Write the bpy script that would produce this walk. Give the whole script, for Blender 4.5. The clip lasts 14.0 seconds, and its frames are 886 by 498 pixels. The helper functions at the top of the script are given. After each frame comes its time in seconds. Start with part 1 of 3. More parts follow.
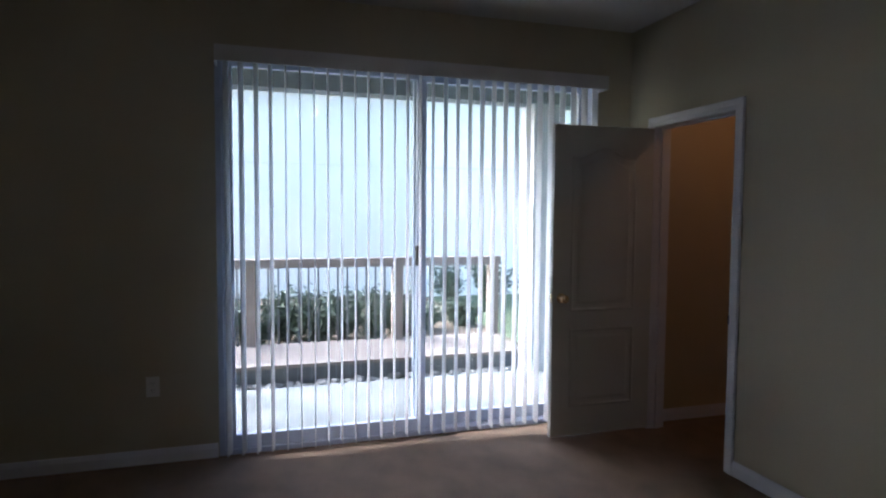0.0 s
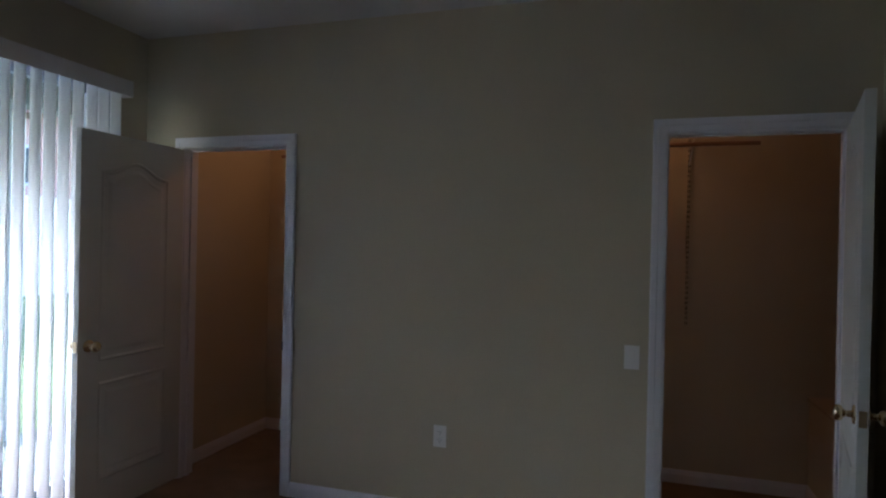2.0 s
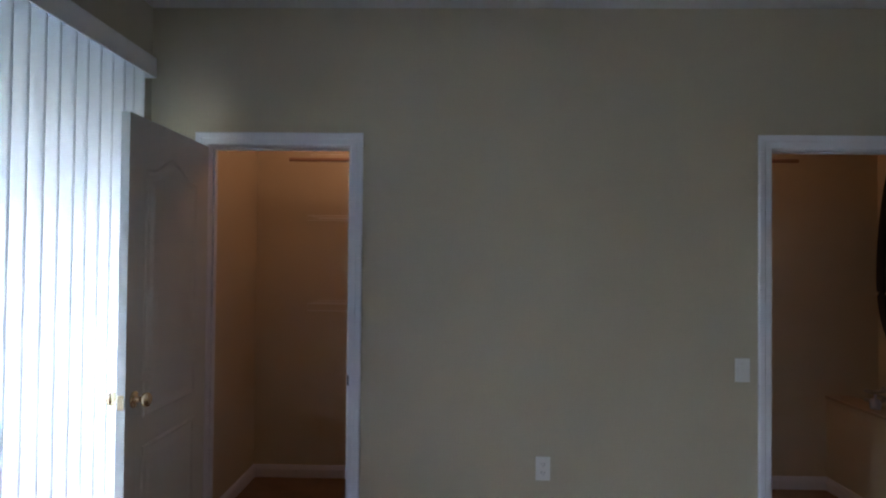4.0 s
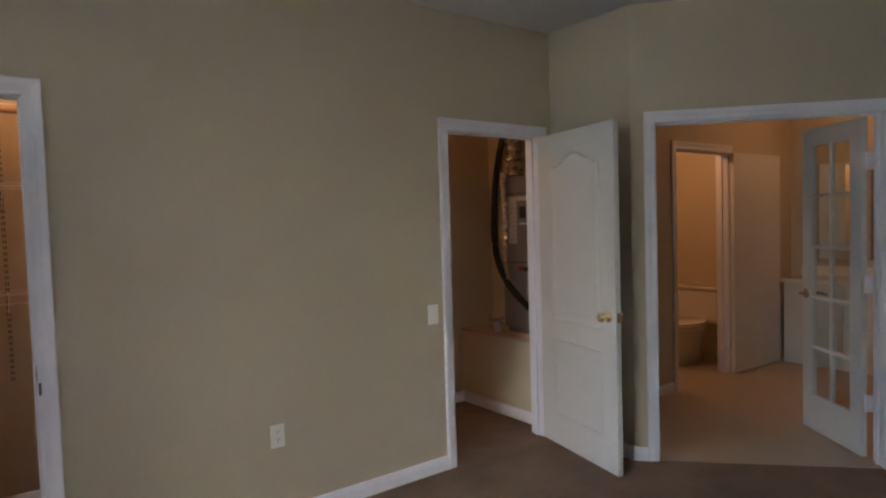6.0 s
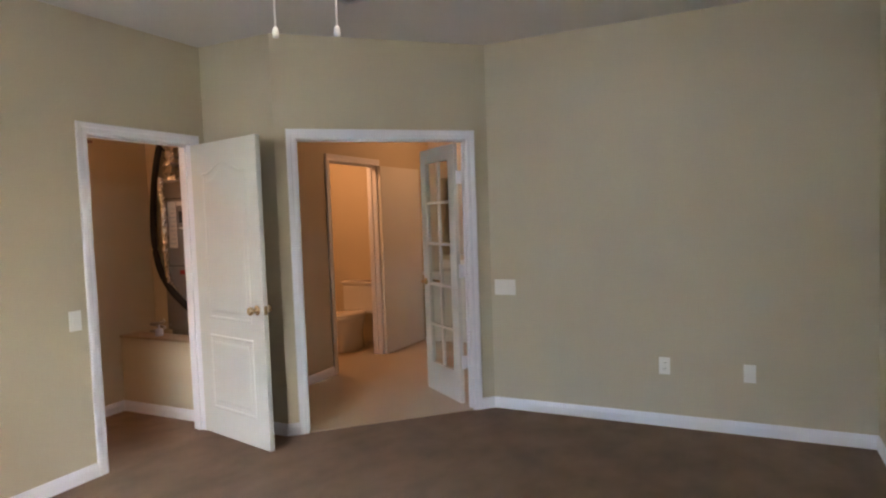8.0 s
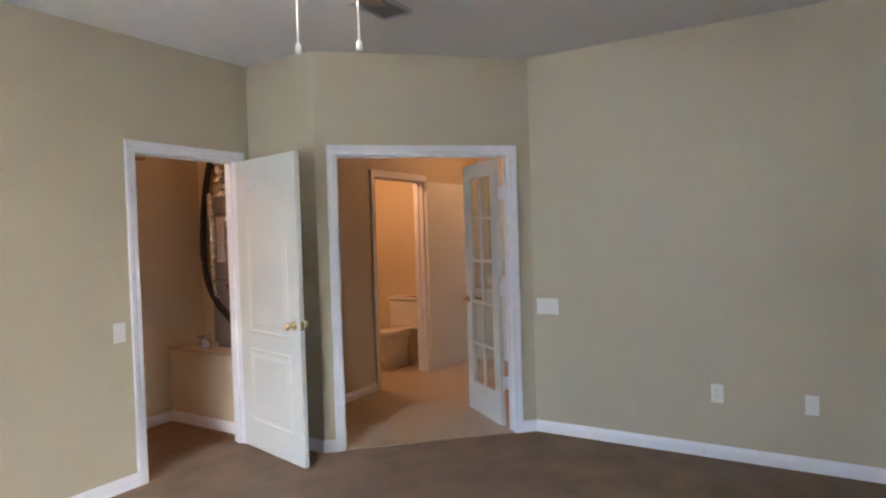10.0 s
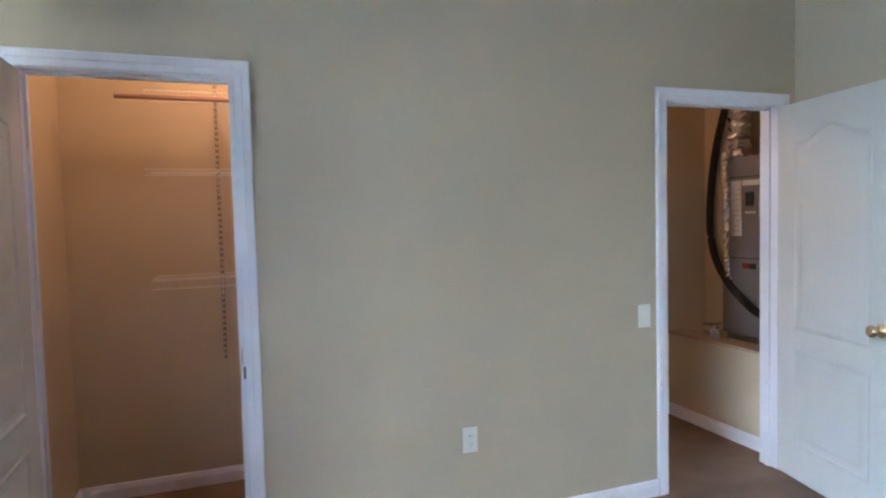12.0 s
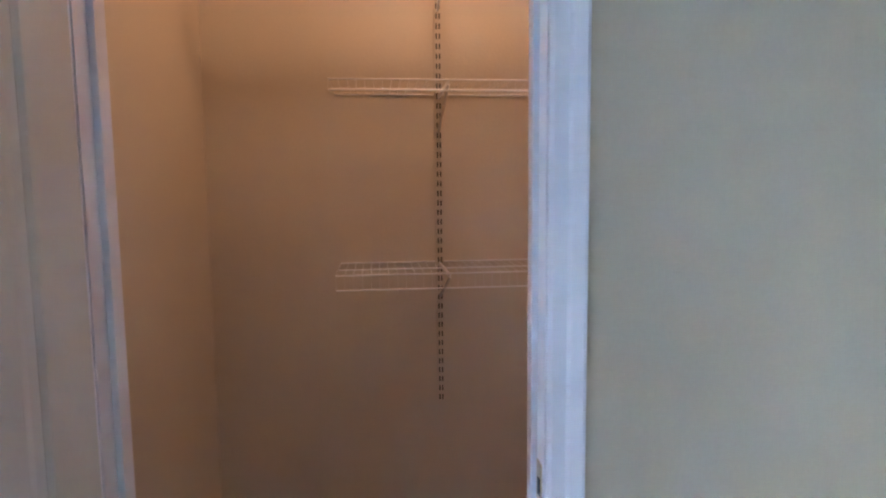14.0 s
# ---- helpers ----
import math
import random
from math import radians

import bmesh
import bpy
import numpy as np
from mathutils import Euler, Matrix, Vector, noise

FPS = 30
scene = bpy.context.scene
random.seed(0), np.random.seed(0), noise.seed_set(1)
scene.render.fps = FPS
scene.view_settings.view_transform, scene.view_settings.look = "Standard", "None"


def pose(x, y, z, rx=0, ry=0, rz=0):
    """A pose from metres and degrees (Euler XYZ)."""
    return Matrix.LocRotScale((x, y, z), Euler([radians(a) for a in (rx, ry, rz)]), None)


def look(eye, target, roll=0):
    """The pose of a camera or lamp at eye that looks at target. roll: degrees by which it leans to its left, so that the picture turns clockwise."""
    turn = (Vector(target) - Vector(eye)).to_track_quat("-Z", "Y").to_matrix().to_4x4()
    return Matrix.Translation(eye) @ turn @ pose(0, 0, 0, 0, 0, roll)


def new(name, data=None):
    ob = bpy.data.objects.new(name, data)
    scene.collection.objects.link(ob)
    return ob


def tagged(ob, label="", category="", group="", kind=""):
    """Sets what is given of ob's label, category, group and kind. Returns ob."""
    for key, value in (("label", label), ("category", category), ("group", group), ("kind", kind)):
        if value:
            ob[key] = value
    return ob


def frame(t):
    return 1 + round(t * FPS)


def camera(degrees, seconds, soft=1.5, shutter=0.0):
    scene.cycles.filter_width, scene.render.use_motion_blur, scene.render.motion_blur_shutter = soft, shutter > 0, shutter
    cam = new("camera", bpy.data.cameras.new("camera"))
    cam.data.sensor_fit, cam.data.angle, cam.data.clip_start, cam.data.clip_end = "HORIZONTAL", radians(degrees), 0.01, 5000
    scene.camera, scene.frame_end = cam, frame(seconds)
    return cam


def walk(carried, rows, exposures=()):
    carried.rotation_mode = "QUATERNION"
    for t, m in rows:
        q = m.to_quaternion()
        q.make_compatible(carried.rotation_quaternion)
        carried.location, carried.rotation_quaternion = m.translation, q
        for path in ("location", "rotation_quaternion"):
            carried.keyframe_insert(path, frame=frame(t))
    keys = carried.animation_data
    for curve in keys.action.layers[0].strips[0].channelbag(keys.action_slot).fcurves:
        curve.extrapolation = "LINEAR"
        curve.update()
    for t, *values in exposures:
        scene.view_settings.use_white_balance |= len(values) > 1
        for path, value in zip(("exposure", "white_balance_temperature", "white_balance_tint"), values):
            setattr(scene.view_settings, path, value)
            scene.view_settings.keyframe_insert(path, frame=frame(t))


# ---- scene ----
cam = camera(72, 14.0, soft=2.2)
walk(cam, [
    (0, pose(3.800, -2.552, 1.458, 86.68, -0.40, 72.97)),
    (0.5, pose(3.516, -2.690, 1.446, 86.80, -0.85, 59.94)),
    (1, pose(3.301, -2.757, 1.468, 87.70, -1.73, 46.87)),
    (1.5, pose(3.092, -3.008, 1.442, 88.95, -0.09, 27.82)),
    (2, pose(2.949, -3.126, 1.469, 89.78, -1.25, 17.27)),
    (2.2, pose(2.862, -3.142, 1.453, 89.37, 0.37, 17.53)),
    (4.3, pose(1.365, -3.015, 1.483, 91.19, -0.04, -2.62)),
    (4.5, pose(1.269, -3.006, 1.500, 90.85, 0.55, -5.35)),
    (5, pose(1.048, -3.070, 1.498, 89.52, 0.62, -16.37)),
    (5.5, pose(0.895, -2.944, 1.488, 86.70, 0.44, -29.66)),
    (6, pose(0.884, -2.912, 1.495, 87.38, 1.72, -36.67)),
    (6.5, pose(0.816, -2.998, 1.469, 88.43, 0.56, -44.01)),
    (7, pose(0.744, -3.172, 1.465, 86.36, 0.72, -51.10)),
    (7.5, pose(0.716, -3.317, 1.467, 86.10, 1.09, -59.19)),
    (8, pose(0.739, -3.451, 1.478, 86.91, 2.03, -64.29)),
    (8.2, pose(0.744, -3.493, 1.487, 87.26, 1.10, -66.20)),
    (10.3, pose(0.884, -3.534, 1.480, 88.62, 1.68, -54.74)),
    (10.5, pose(0.865, -3.418, 1.499, 88.22, 1.56, -50.82)),
    (11, pose(0.807, -3.182, 1.469, 88.21, 3.82, -39.41)),
    (11.5, pose(0.882, -2.955, 1.439, 88.05, 2.02, -26.28)),
    (12, pose(0.947, -2.553, 1.473, 87.05, 1.42, -20.06)),
    (12.5, pose(0.889, -2.170, 1.452, 86.18, 0.85, -15.68)),
    (13, pose(0.809, -1.784, 1.461, 84.59, 1.26, -15.42)),
    (13.5, pose(0.823, -1.285, 1.410, 86.29, 0.63, -6.98)),
    (14, pose(0.734, -0.973, 1.446, 84.14, 0.55, -6.29)),
], exposures=[
    (0, 3.1, 5350, 18), (0.5, 2.62, 5250, 19), (1.0, 2.45, 5250, 18), (1.5, 2.3, 5150, 18), (2.0, 3.4, 5250, 17), (3.0, 4.1, 5300, 17), (4.3, 4.3, 5050, 17), (5.0, 4.35, 5600, 19), (5.5, 4.55, 5700, 20),
    (6.0, 4.7, 5950, 20), (6.5, 4.5, 6000, 20), (7.0, 5.25, 6150, 20), (7.5, 5.65, 6200, 20), (8.2, 5.8, 6200, 20), (10.3, 6.0, 5600, 19), (11.0, 5.9, 5200, 18), (12.0, 5.75, 4950, 15), (12.5, 5.75, 4750, 14), (14.0, 5.85, 4600, 14)])

# ---- world and light ----
SUN_H, SUN_R = radians(38), radians(212)
world = bpy.data.worlds.new("sky")
scene.world = world
world.use_nodes = True
wn = world.node_tree
sky = wn.nodes.new("ShaderNodeTexSky")
sky.sky_type, sky.sun_disc, sky.sun_elevation, sky.sun_rotation = "NISHITA", False, SUN_H, SUN_R
sky.air_density, sky.dust_density, sky.ozone_density = 1.0, 6.0, 0.0
wn.nodes["Background"].inputs[1].default_value = 0.15
wn.links.new(sky.outputs[0], wn.nodes["Background"].inputs[0])
sun = new("sun", bpy.data.lights.new("sun", "SUN"))
sun.data.energy, sun.data.angle, sun.data.color = 0.9, radians(16), (1, 0.99, 0.97)
sun.matrix_world = look((0, 0, 0), (-math.sin(SUN_R) * math.cos(SUN_H), -math.cos(SUN_R) * math.cos(SUN_H), -math.sin(SUN_H)))


def lamp(name, place, watts, colour, size):
    ob = new(name, bpy.data.lights.new(name, "POINT"))
    ob.data.energy, ob.data.color, ob.data.shadow_soft_size = watts, colour, size
    ob.location = place
    return ob


WARM = (1.0, 0.47, 0.19)
lamp("closet_lamp_light", (0.95, 0.55, 2.36), 0.22, WARM, 0.06)
lamp("utility_lamp_light", (2.75, 0.6, 2.36), 0.18, WARM, 0.06)
lamp("bathroom_lamp_light", (5.72, 0.5, 2.3), 0.44, WARM, 0.06)
lamp("hall_lamp_light", (6.75, -0.95, 2.35), 0.32, WARM, 0.08)

# ---- materials ----
def mat(name, colour, rough=0.6, metal=0.0, vary=0.06, scale=3.0, bump=0.0, bscale=200.0, coat=0.0, spread=0.0, translucent=0.0, stretch=None):
    m = bpy.data.materials.new(name)
    m.use_nodes = True
    nt = m.node_tree
    n, l = nt.nodes, nt.links
    b = n["Principled BSDF"]
    b.inputs["Roughness"].default_value, b.inputs["Metallic"].default_value = rough, metal
    b.inputs["Coat Weight"].default_value = coat
    tc = n.new("ShaderNodeTexCoord")
    big, small = n.new("ShaderNodeTexNoise"), n.new("ShaderNodeTexNoise")
    big.inputs["Scale"].default_value, big.inputs["Detail"].default_value = scale, 4
    small.inputs["Scale"].default_value, small.inputs["Detail"].default_value = bscale, 3
    if stretch:
        mp = n.new("ShaderNodeMapping")
        mp.inputs["Scale"].default_value = stretch
        mp.inputs["Rotation"].default_value = (0, 0, 0.5)
        l.new(tc.outputs["Object"], mp.inputs["Vector"])
        l.new(mp.outputs[0], big.inputs["Vector"])
    else:
        l.new(tc.outputs["Object"], big.inputs["Vector"])
    l.new(tc.outputs["Object"], small.inputs["Vector"])
    add = n.new("ShaderNodeMath")
    add.operation = "ADD"
    l.new(big.outputs["Fac"], add.inputs[0])
    l.new(small.outputs["Fac"], add.inputs[1])
    last = add
    if spread:
        info, a2 = n.new("ShaderNodeObjectInfo"), n.new("ShaderNodeMath")
        a2.operation = "MULTIPLY_ADD"
        a2.inputs[1].default_value = spread
        l.new(info.outputs["Random"], a2.inputs[0])
        l.new(add.outputs[0], a2.inputs[2])
        last = a2
    ramp = n.new("ShaderNodeMapRange")
    ramp.inputs["From Min"].default_value, ramp.inputs["From Max"].default_value = 0.6, 1.4 + spread
    ramp.inputs["To Min"].default_value, ramp.inputs["To Max"].default_value = 1 - vary, 1 + vary
    l.new(last.outputs[0], ramp.inputs["Value"])
    mul = n.new("ShaderNodeVectorMath")
    mul.operation = "SCALE"
    mul.inputs[0].default_value = colour
    l.new(ramp.outputs[0], mul.inputs["Scale"])
    l.new(mul.outputs[0], b.inputs["Base Color"])
    if bump:
        bp = n.new("ShaderNodeBump")
        bp.inputs["Strength"].default_value, bp.inputs["Distance"].default_value = min(1, bump), 0.002
        l.new(small.outputs["Fac"], bp.inputs["Height"])
        l.new(bp.outputs[0], b.inputs["Normal"])
    if translucent:
        tr, mix = n.new("ShaderNodeBsdfTranslucent"), n.new("ShaderNodeMixShader")
        l.new(mul.outputs[0], tr.inputs["Color"])
        mix.inputs[0].default_value = translucent
        l.new(b.outputs[0], mix.inputs[1])
        l.new(tr.outputs[0], mix.inputs[2])
        l.new(mix.outputs[0], n["Material Output"].inputs[0])
    return m


def glass_mat(name, tint=(0.93, 0.97, 0.96)):
    m = bpy.data.materials.new(name)
    m.use_nodes = True
    n, l = m.node_tree.nodes, m.node_tree.links
    n.remove(n["Principled BSDF"])
    t, g, x, f = n.new("ShaderNodeBsdfTransparent"), n.new("ShaderNodeBsdfGlossy"), n.new("ShaderNodeMixShader"), n.new("ShaderNodeMath")
    t.inputs[0].default_value = (*tint, 1)
    g.inputs["Roughness"].default_value = 0.02
    lw, p = n.new("ShaderNodeLayerWeight"), n.new("ShaderNodeMath")
    lw.inputs[0].default_value = 0.5
    p.operation, f.operation = "POWER", "MULTIPLY_ADD"
    p.inputs[1].default_value, f.inputs[1].default_value, f.inputs[2].default_value = 4.0, 0.7, 0.035
    l.new(lw.outputs["Facing"], p.inputs[0])
    l.new(p.outputs[0], f.inputs[0])
    l.new(f.outputs[0], x.inputs[0])
    l.new(t.outputs[0], x.inputs[1])
    l.new(g.outputs[0], x.inputs[2])
    l.new(x.outputs[0], n["Material Output"].inputs[0])
    return m


def glow_mat(name, colour, power):
    m = bpy.data.materials.new(name)
    m.use_nodes = True
    b = m.node_tree.nodes["Principled BSDF"]
    b.inputs["Base Color"].default_value = (0.8, 0.8, 0.8, 1)
    b.inputs["Emission Color"].default_value = (*colour, 1)
    b.inputs["Emission Strength"].default_value = power
    return m


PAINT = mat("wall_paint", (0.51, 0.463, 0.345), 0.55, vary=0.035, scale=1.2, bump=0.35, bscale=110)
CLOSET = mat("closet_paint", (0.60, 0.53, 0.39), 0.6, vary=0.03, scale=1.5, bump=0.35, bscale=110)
CEIL = mat("ceiling_paint", (0.62, 0.612, 0.605), 0.85, vary=0.03, scale=2, bump=0.8, bscale=70)
TRIM = mat("trim_white", (0.78, 0.80, 0.87), 0.30, vary=0.02, scale=2.0, bump=0.05, bscale=60)
DOORW = mat("door_white", (0.63, 0.65, 0.625), 0.5, vary=0.02, scale=2.5, bump=0.15, bscale=160)
CARPET = mat("carpet_brown", (0.24, 0.165, 0.108), 0.95, vary=0.34, scale=3.6, bump=1.0, bscale=240, stretch=(1.0, 1.35, 1.0))
VINYL = mat("hall_floor_vinyl", (0.45, 0.385, 0.275), 0.3, vary=0.06, scale=2.0, bump=0.1, bscale=40)
PLATE = mat("plate_white", (0.80, 0.80, 0.78), 0.3, vary=0.01)
SLOT = mat("slot_dark", (0.03, 0.03, 0.03), 0.5)
BRASS = mat("polished_brass", (0.78, 0.64, 0.40), 0.16, 1.0, vary=0.05, scale=20)
ALU = mat("white_aluminium", (0.50, 0.56, 0.70), 0.35, vary=0.03, scale=4)
ALUG = mat("grey_painted_metal", (0.42, 0.45, 0.49), 0.45, vary=0.03)
VANE = mat("vinyl_vane", (0.84, 0.86, 0.89), 0.45, vary=0.02, scale=3, translucent=0.6)
VALANCE = mat("valance_vinyl", (0.66, 0.66, 0.67), 0.5, vary=0.02)
GLASS = glass_mat("clear_glass")
WIRE = mat("white_wire", (0.78, 0.76, 0.72), 0.35, vary=0.02)
ROD = mat("rod_brown", (0.30, 0.19, 0.14), 0.4, vary=0.08, scale=8)
STEEL = mat("grey_sheet_metal", (0.27, 0.25, 0.235), 0.45, 0.3, vary=0.08, scale=5)
FOIL = mat("crinkled_foil", (0.85, 0.83, 0.80), 0.22, 1.0, vary=0.05, scale=9, bump=1.0, bscale=45)
TAPE = mat("dull_foil_tape", (0.42, 0.41, 0.40), 0.42, 0.8, vary=0.15, scale=14, bump=1.0, bscale=60)
FOAM = mat("black_foam", (0.018, 0.018, 0.018), 0.8, vary=0.2, scale=20, bump=0.4)
PVC = mat("pvc_white", (0.78, 0.78, 0.76), 0.35, vary=0.02)
PAPER = mat("paper_label", (0.72, 0.70, 0.66), 0.7, vary=0.04, scale=12)
PLANK = mat("board_raw", (0.46, 0.36, 0.25), 0.6, vary=0.1, scale=6)
PORC = mat("porcelain", (0.75, 0.73, 0.69), 0.12, vary=0.01, coat=0.5)
CONC = mat("wet_concrete", (0.225, 0.235, 0.24), 0.14, vary=0.5, scale=2.6, bump=0.25, bscale=90)
STUCCO = mat("white_siding", (0.90, 0.88, 0.77), 0.7, vary=0.03, scale=1.0, bump=0.2, bscale=40)
# White pier toned down to blue-grey, its shade under the porch baked in.
PIERM = mat("pier_shaded_white", (0.46, 0.49, 0.54), 0.7, vary=0.05, scale=1.5, bump=0.2, bscale=40)
# Porch underside and beam: their unlit shade is put into this dark grey.
SOFFIT = mat("soffit_shaded", (0.20, 0.22, 0.24), 0.8, vary=0.05, scale=2)
PINK = mat("pink_stucco", (0.48, 0.30, 0.26), 0.8, vary=0.05, scale=1, bump=0.3, bscale=30)
TIMBER = mat("pale_timber", (0.24, 0.20, 0.175), 0.7, vary=0.15, scale=4, bump=0.4, bscale=60, spread=0.5)
STONE = mat("dark_gravel_stone", (0.10, 0.10, 0.10), 0.6, vary=0.5, scale=8, bump=0.6, bscale=60, spread=0.8)
SLATE = mat("dark_metal", (0.10, 0.11, 0.12), 0.5, vary=0.05)
GLASS2 = glass_mat("screened_glass", (0.82, 0.86, 0.86))
GRASS = mat("lawn", (0.085, 0.115, 0.055), 0.9, vary=0.4, scale=4, bump=1.0, bscale=120)
LEAF = mat("shrub_leaf", (0.05, 0.075, 0.04), 0.6, vary=0.4, scale=6)
BARK = mat("bark", (0.12, 0.09, 0.06), 0.9, vary=0.3, scale=10)
FANW = mat("fan_blade_wood", (0.20, 0.13, 0.09), 0.4, vary=0.15, scale=4)
BULB = glow_mat("bulb_glow", (1.0, 0.82, 0.6), 5.0)
DARKGL = mat("dark_window", (0.03, 0.04, 0.05), 0.08, vary=0.05)
ROOF = mat("roof_tile", (0.22, 0.12, 0.09), 0.8, vary=0.2, scale=4)


# ---- builders ----
def to_mesh(name, bm, material, smooth=False):
    me = bpy.data.meshes.new(name)
    bmesh.ops.recalc_face_normals(bm, faces=bm.faces)
    bm.to_mesh(me)
    bm.free()
    me.materials.append(material)
    if smooth:
        for p in me.polygons:
            p.use_smooth = True
    return me


def part(name, bm, material, parent=None, label="", at=None, smooth=False):
    ob = new(name, to_mesh(name, bm, material, smooth))
    if parent is not None:
        ob.parent = parent
    if at is not None:
        ob.matrix_basis = at
    if label:
        ob["label"] = label
    return ob


def empty(name, m, label, category, group="", kind=""):
    ob = new(name)
    ob.empty_display_size = 0.1
    ob.matrix_basis = m
    return tagged(ob, label, category, group, kind)


def add_box(bm, x0, x1, y0, y1, z0, z1, bevel=0.0):
    r = bmesh.ops.create_cube(bm, size=1.0)
    for v in r["verts"]:
        v.co = Vector((x0 + (v.co.x + 0.5) * (x1 - x0), y0 + (v.co.y + 0.5) * (y1 - y0), z0 + (v.co.z + 0.5) * (z1 - z0)))
    if bevel:
        es = list({e for v in r["verts"] for e in v.link_edges})
        bmesh.ops.bevel(bm, geom=es, offset=bevel, segments=2, affect="EDGES", profile=0.6)
    return bm


def box(x0, x1, y0, y1, z0, z1, bevel=0.0):
    return add_box(bmesh.new(), x0, x1, y0, y1, z0, z1, bevel)


def boxes(rows, bevel=0.0):
    bm = bmesh.new()
    for r in rows:
        add_box(bm, *r, bevel)
    return bm


def add_lathe(bm, prof, seg=20, m=None, close=False):
    """Turns (radius, height) pairs about z."""
    rings = []
    for r, z in prof:
        ring = []
        for i in range(seg):
            a = 2 * math.pi * i / seg
            v = Vector((r * math.cos(a), r * math.sin(a), z))
            ring.append(bm.verts.new(m @ v if m else v))
        rings.append(ring)
    for a, b in zip(rings, rings[1:]):
        for i in range(seg):
            j = (i + 1) % seg
            bm.faces.new((a[i], a[j], b[j], b[i]))
    bm.faces.new(rings[0][::-1])
    bm.faces.new(rings[-1])
    return bm


def lathe(prof, seg=20, m=None):
    return add_lathe(bmesh.new(), prof, seg, m)


def add_tube(bm, pts, r, seg=8, wobble=0.0, rng=None):
    pts = [Vector(p) for p in pts]
    rings = []
    up = Vector((0.12, 0.31, 0.94))
    for i, p in enumerate(pts):
        d = (pts[min(i + 1, len(pts) - 1)] - pts[max(i - 1, 0)]).normalized()
        s = d.cross(up)
        if s.length < 1e-3:
            s = d.cross(Vector((1, 0, 0)))
        s.normalize()
        t = d.cross(s)
        rad = r[i] if isinstance(r, (list, tuple)) else r
        ring = []
        for k in range(seg):
            a = 2 * math.pi * k / seg
            q = rad * (1 + (rng.uniform(-wobble, wobble) if rng else 0))
            ring.append(bm.verts.new(p + s * q * math.cos(a) + t * q * math.sin(a)))
        rings.append(ring)
    for a, b in zip(rings, rings[1:]):
        for k in range(seg):
            j = (k + 1) % seg
            bm.faces.new((a[k], a[j], b[j], b[k]))
    bm.faces.new(rings[0][::-1])
    bm.faces.new(rings[-1])
    return bm


def tube(pts, r, seg=8):
    return add_tube(bmesh.new(), pts, r, seg)


def smooth_path(pts, n=6):
    pts = [Vector(p) for p in pts]
    out = []
    for i in range(len(pts) - 1):
        p0, p1, p2, p3 = pts[max(i - 1, 0)], pts[i], pts[i + 1], pts[min(i + 2, len(pts) - 1)]
        for k in range(n):
            t = k / n
            out.append(0.5 * (2 * p1 + (p2 - p0) * t + (2 * p0 - 5 * p1 + 4 * p2 - p3) * t * t + (3 * p1 - p0 - 3 * p2 + p3) * t ** 3))
    return out + [pts[-1]]


def sweep(path, prof, closed=False, bm=None):
    """Sweeps a profile of (inset, proud) along a path of (x, z) in the plane y = 0, mitred; proud goes to -y, inset to the left of the way."""
    bm = bm or bmesh.new()
    pts = [Vector((p[0], p[1])) for p in path]
    n = len(pts)
    rings = []
    for i, p in enumerate(pts):
        a = (p - pts[i - 1]).normalized() if (i or closed) else None
        b = (pts[(i + 1) % n] - p).normalized() if (i < n - 1 or closed) else None
        na = Vector((-a.y, a.x)) if a else None
        nb = Vector((-b.y, b.x)) if b else None
        m = na if nb is None else nb if na is None else (na + nb) / (1 + na.dot(nb))
        rings.append([bm.verts.new((p.x + m.x * u, -v, p.y + m.y * u)) for u, v in prof])
    k = len(prof)
    for i in range(n if closed else n - 1):
        a, b = rings[i], rings[(i + 1) % n]
        for j in range(k):
            bm.faces.new((a[j], a[(j + 1) % k], b[(j + 1) % k], b[j]))
    if not closed:
        bm.faces.new(rings[0])
        bm.faces.new(rings[-1][::-1])
    return bm


CASING = [(0, 0), (0, 0.009), (0.006, 0.012), (0.03, 0.012), (0.036, 0.016), (0.058, 0.018), (0.064, 0.015), (0.064, 0)]
BASE = [(0, 0), (0.0, 0.014), (0.055, 0.014), (0.066, 0.011), (0.078, 0.008), (0.084, 0.004), (0.084, 0)]


def frame_at(x, y, deg):
    return pose(x, y, 0, 0, 0, deg)


def wall(name, x, y, deg, length, thick, height, holes=(), material=None, label=""):
    """A wall from (x, y) along deg; its thickness goes to the left of the way. holes: from, to, bottom, top."""
    rows, s = [], 0.0
    for a, b, z0, z1 in sorted(holes):
        if a > s:
            rows.append((s, a, 0, thick, 0, height))
        if z0 > 0:
            rows.append((a, b, 0, thick, 0, z0))
        if z1 < height:
            rows.append((a, b, 0, thick, z1, height))
        s = b
    if s < length:
        rows.append((s, length, 0, thick, 0, height))
    ob = part(name, boxes(rows), material or PAINT, at=frame_at(x, y, deg))
    return tagged(ob, label or "painted beige plaster wall with a faint orange-peel texture", "wall", kind="structure")


def skirting(x, y, deg, a, b):
    """A baseboard on the room side (right of the way) of a wall line from a to b."""
    ob = part("baseboard", sweep([(a, 0.0), (b, 0.0)], BASE), TRIM, at=frame_at(x, y, deg))
    return tagged(ob, "white painted moulded baseboard along the wall", "baseboard", kind="structure")


H = 2.738
Y0, Y1, ZT = -2.775, -0.275, 2.40
DIAG = -46.4
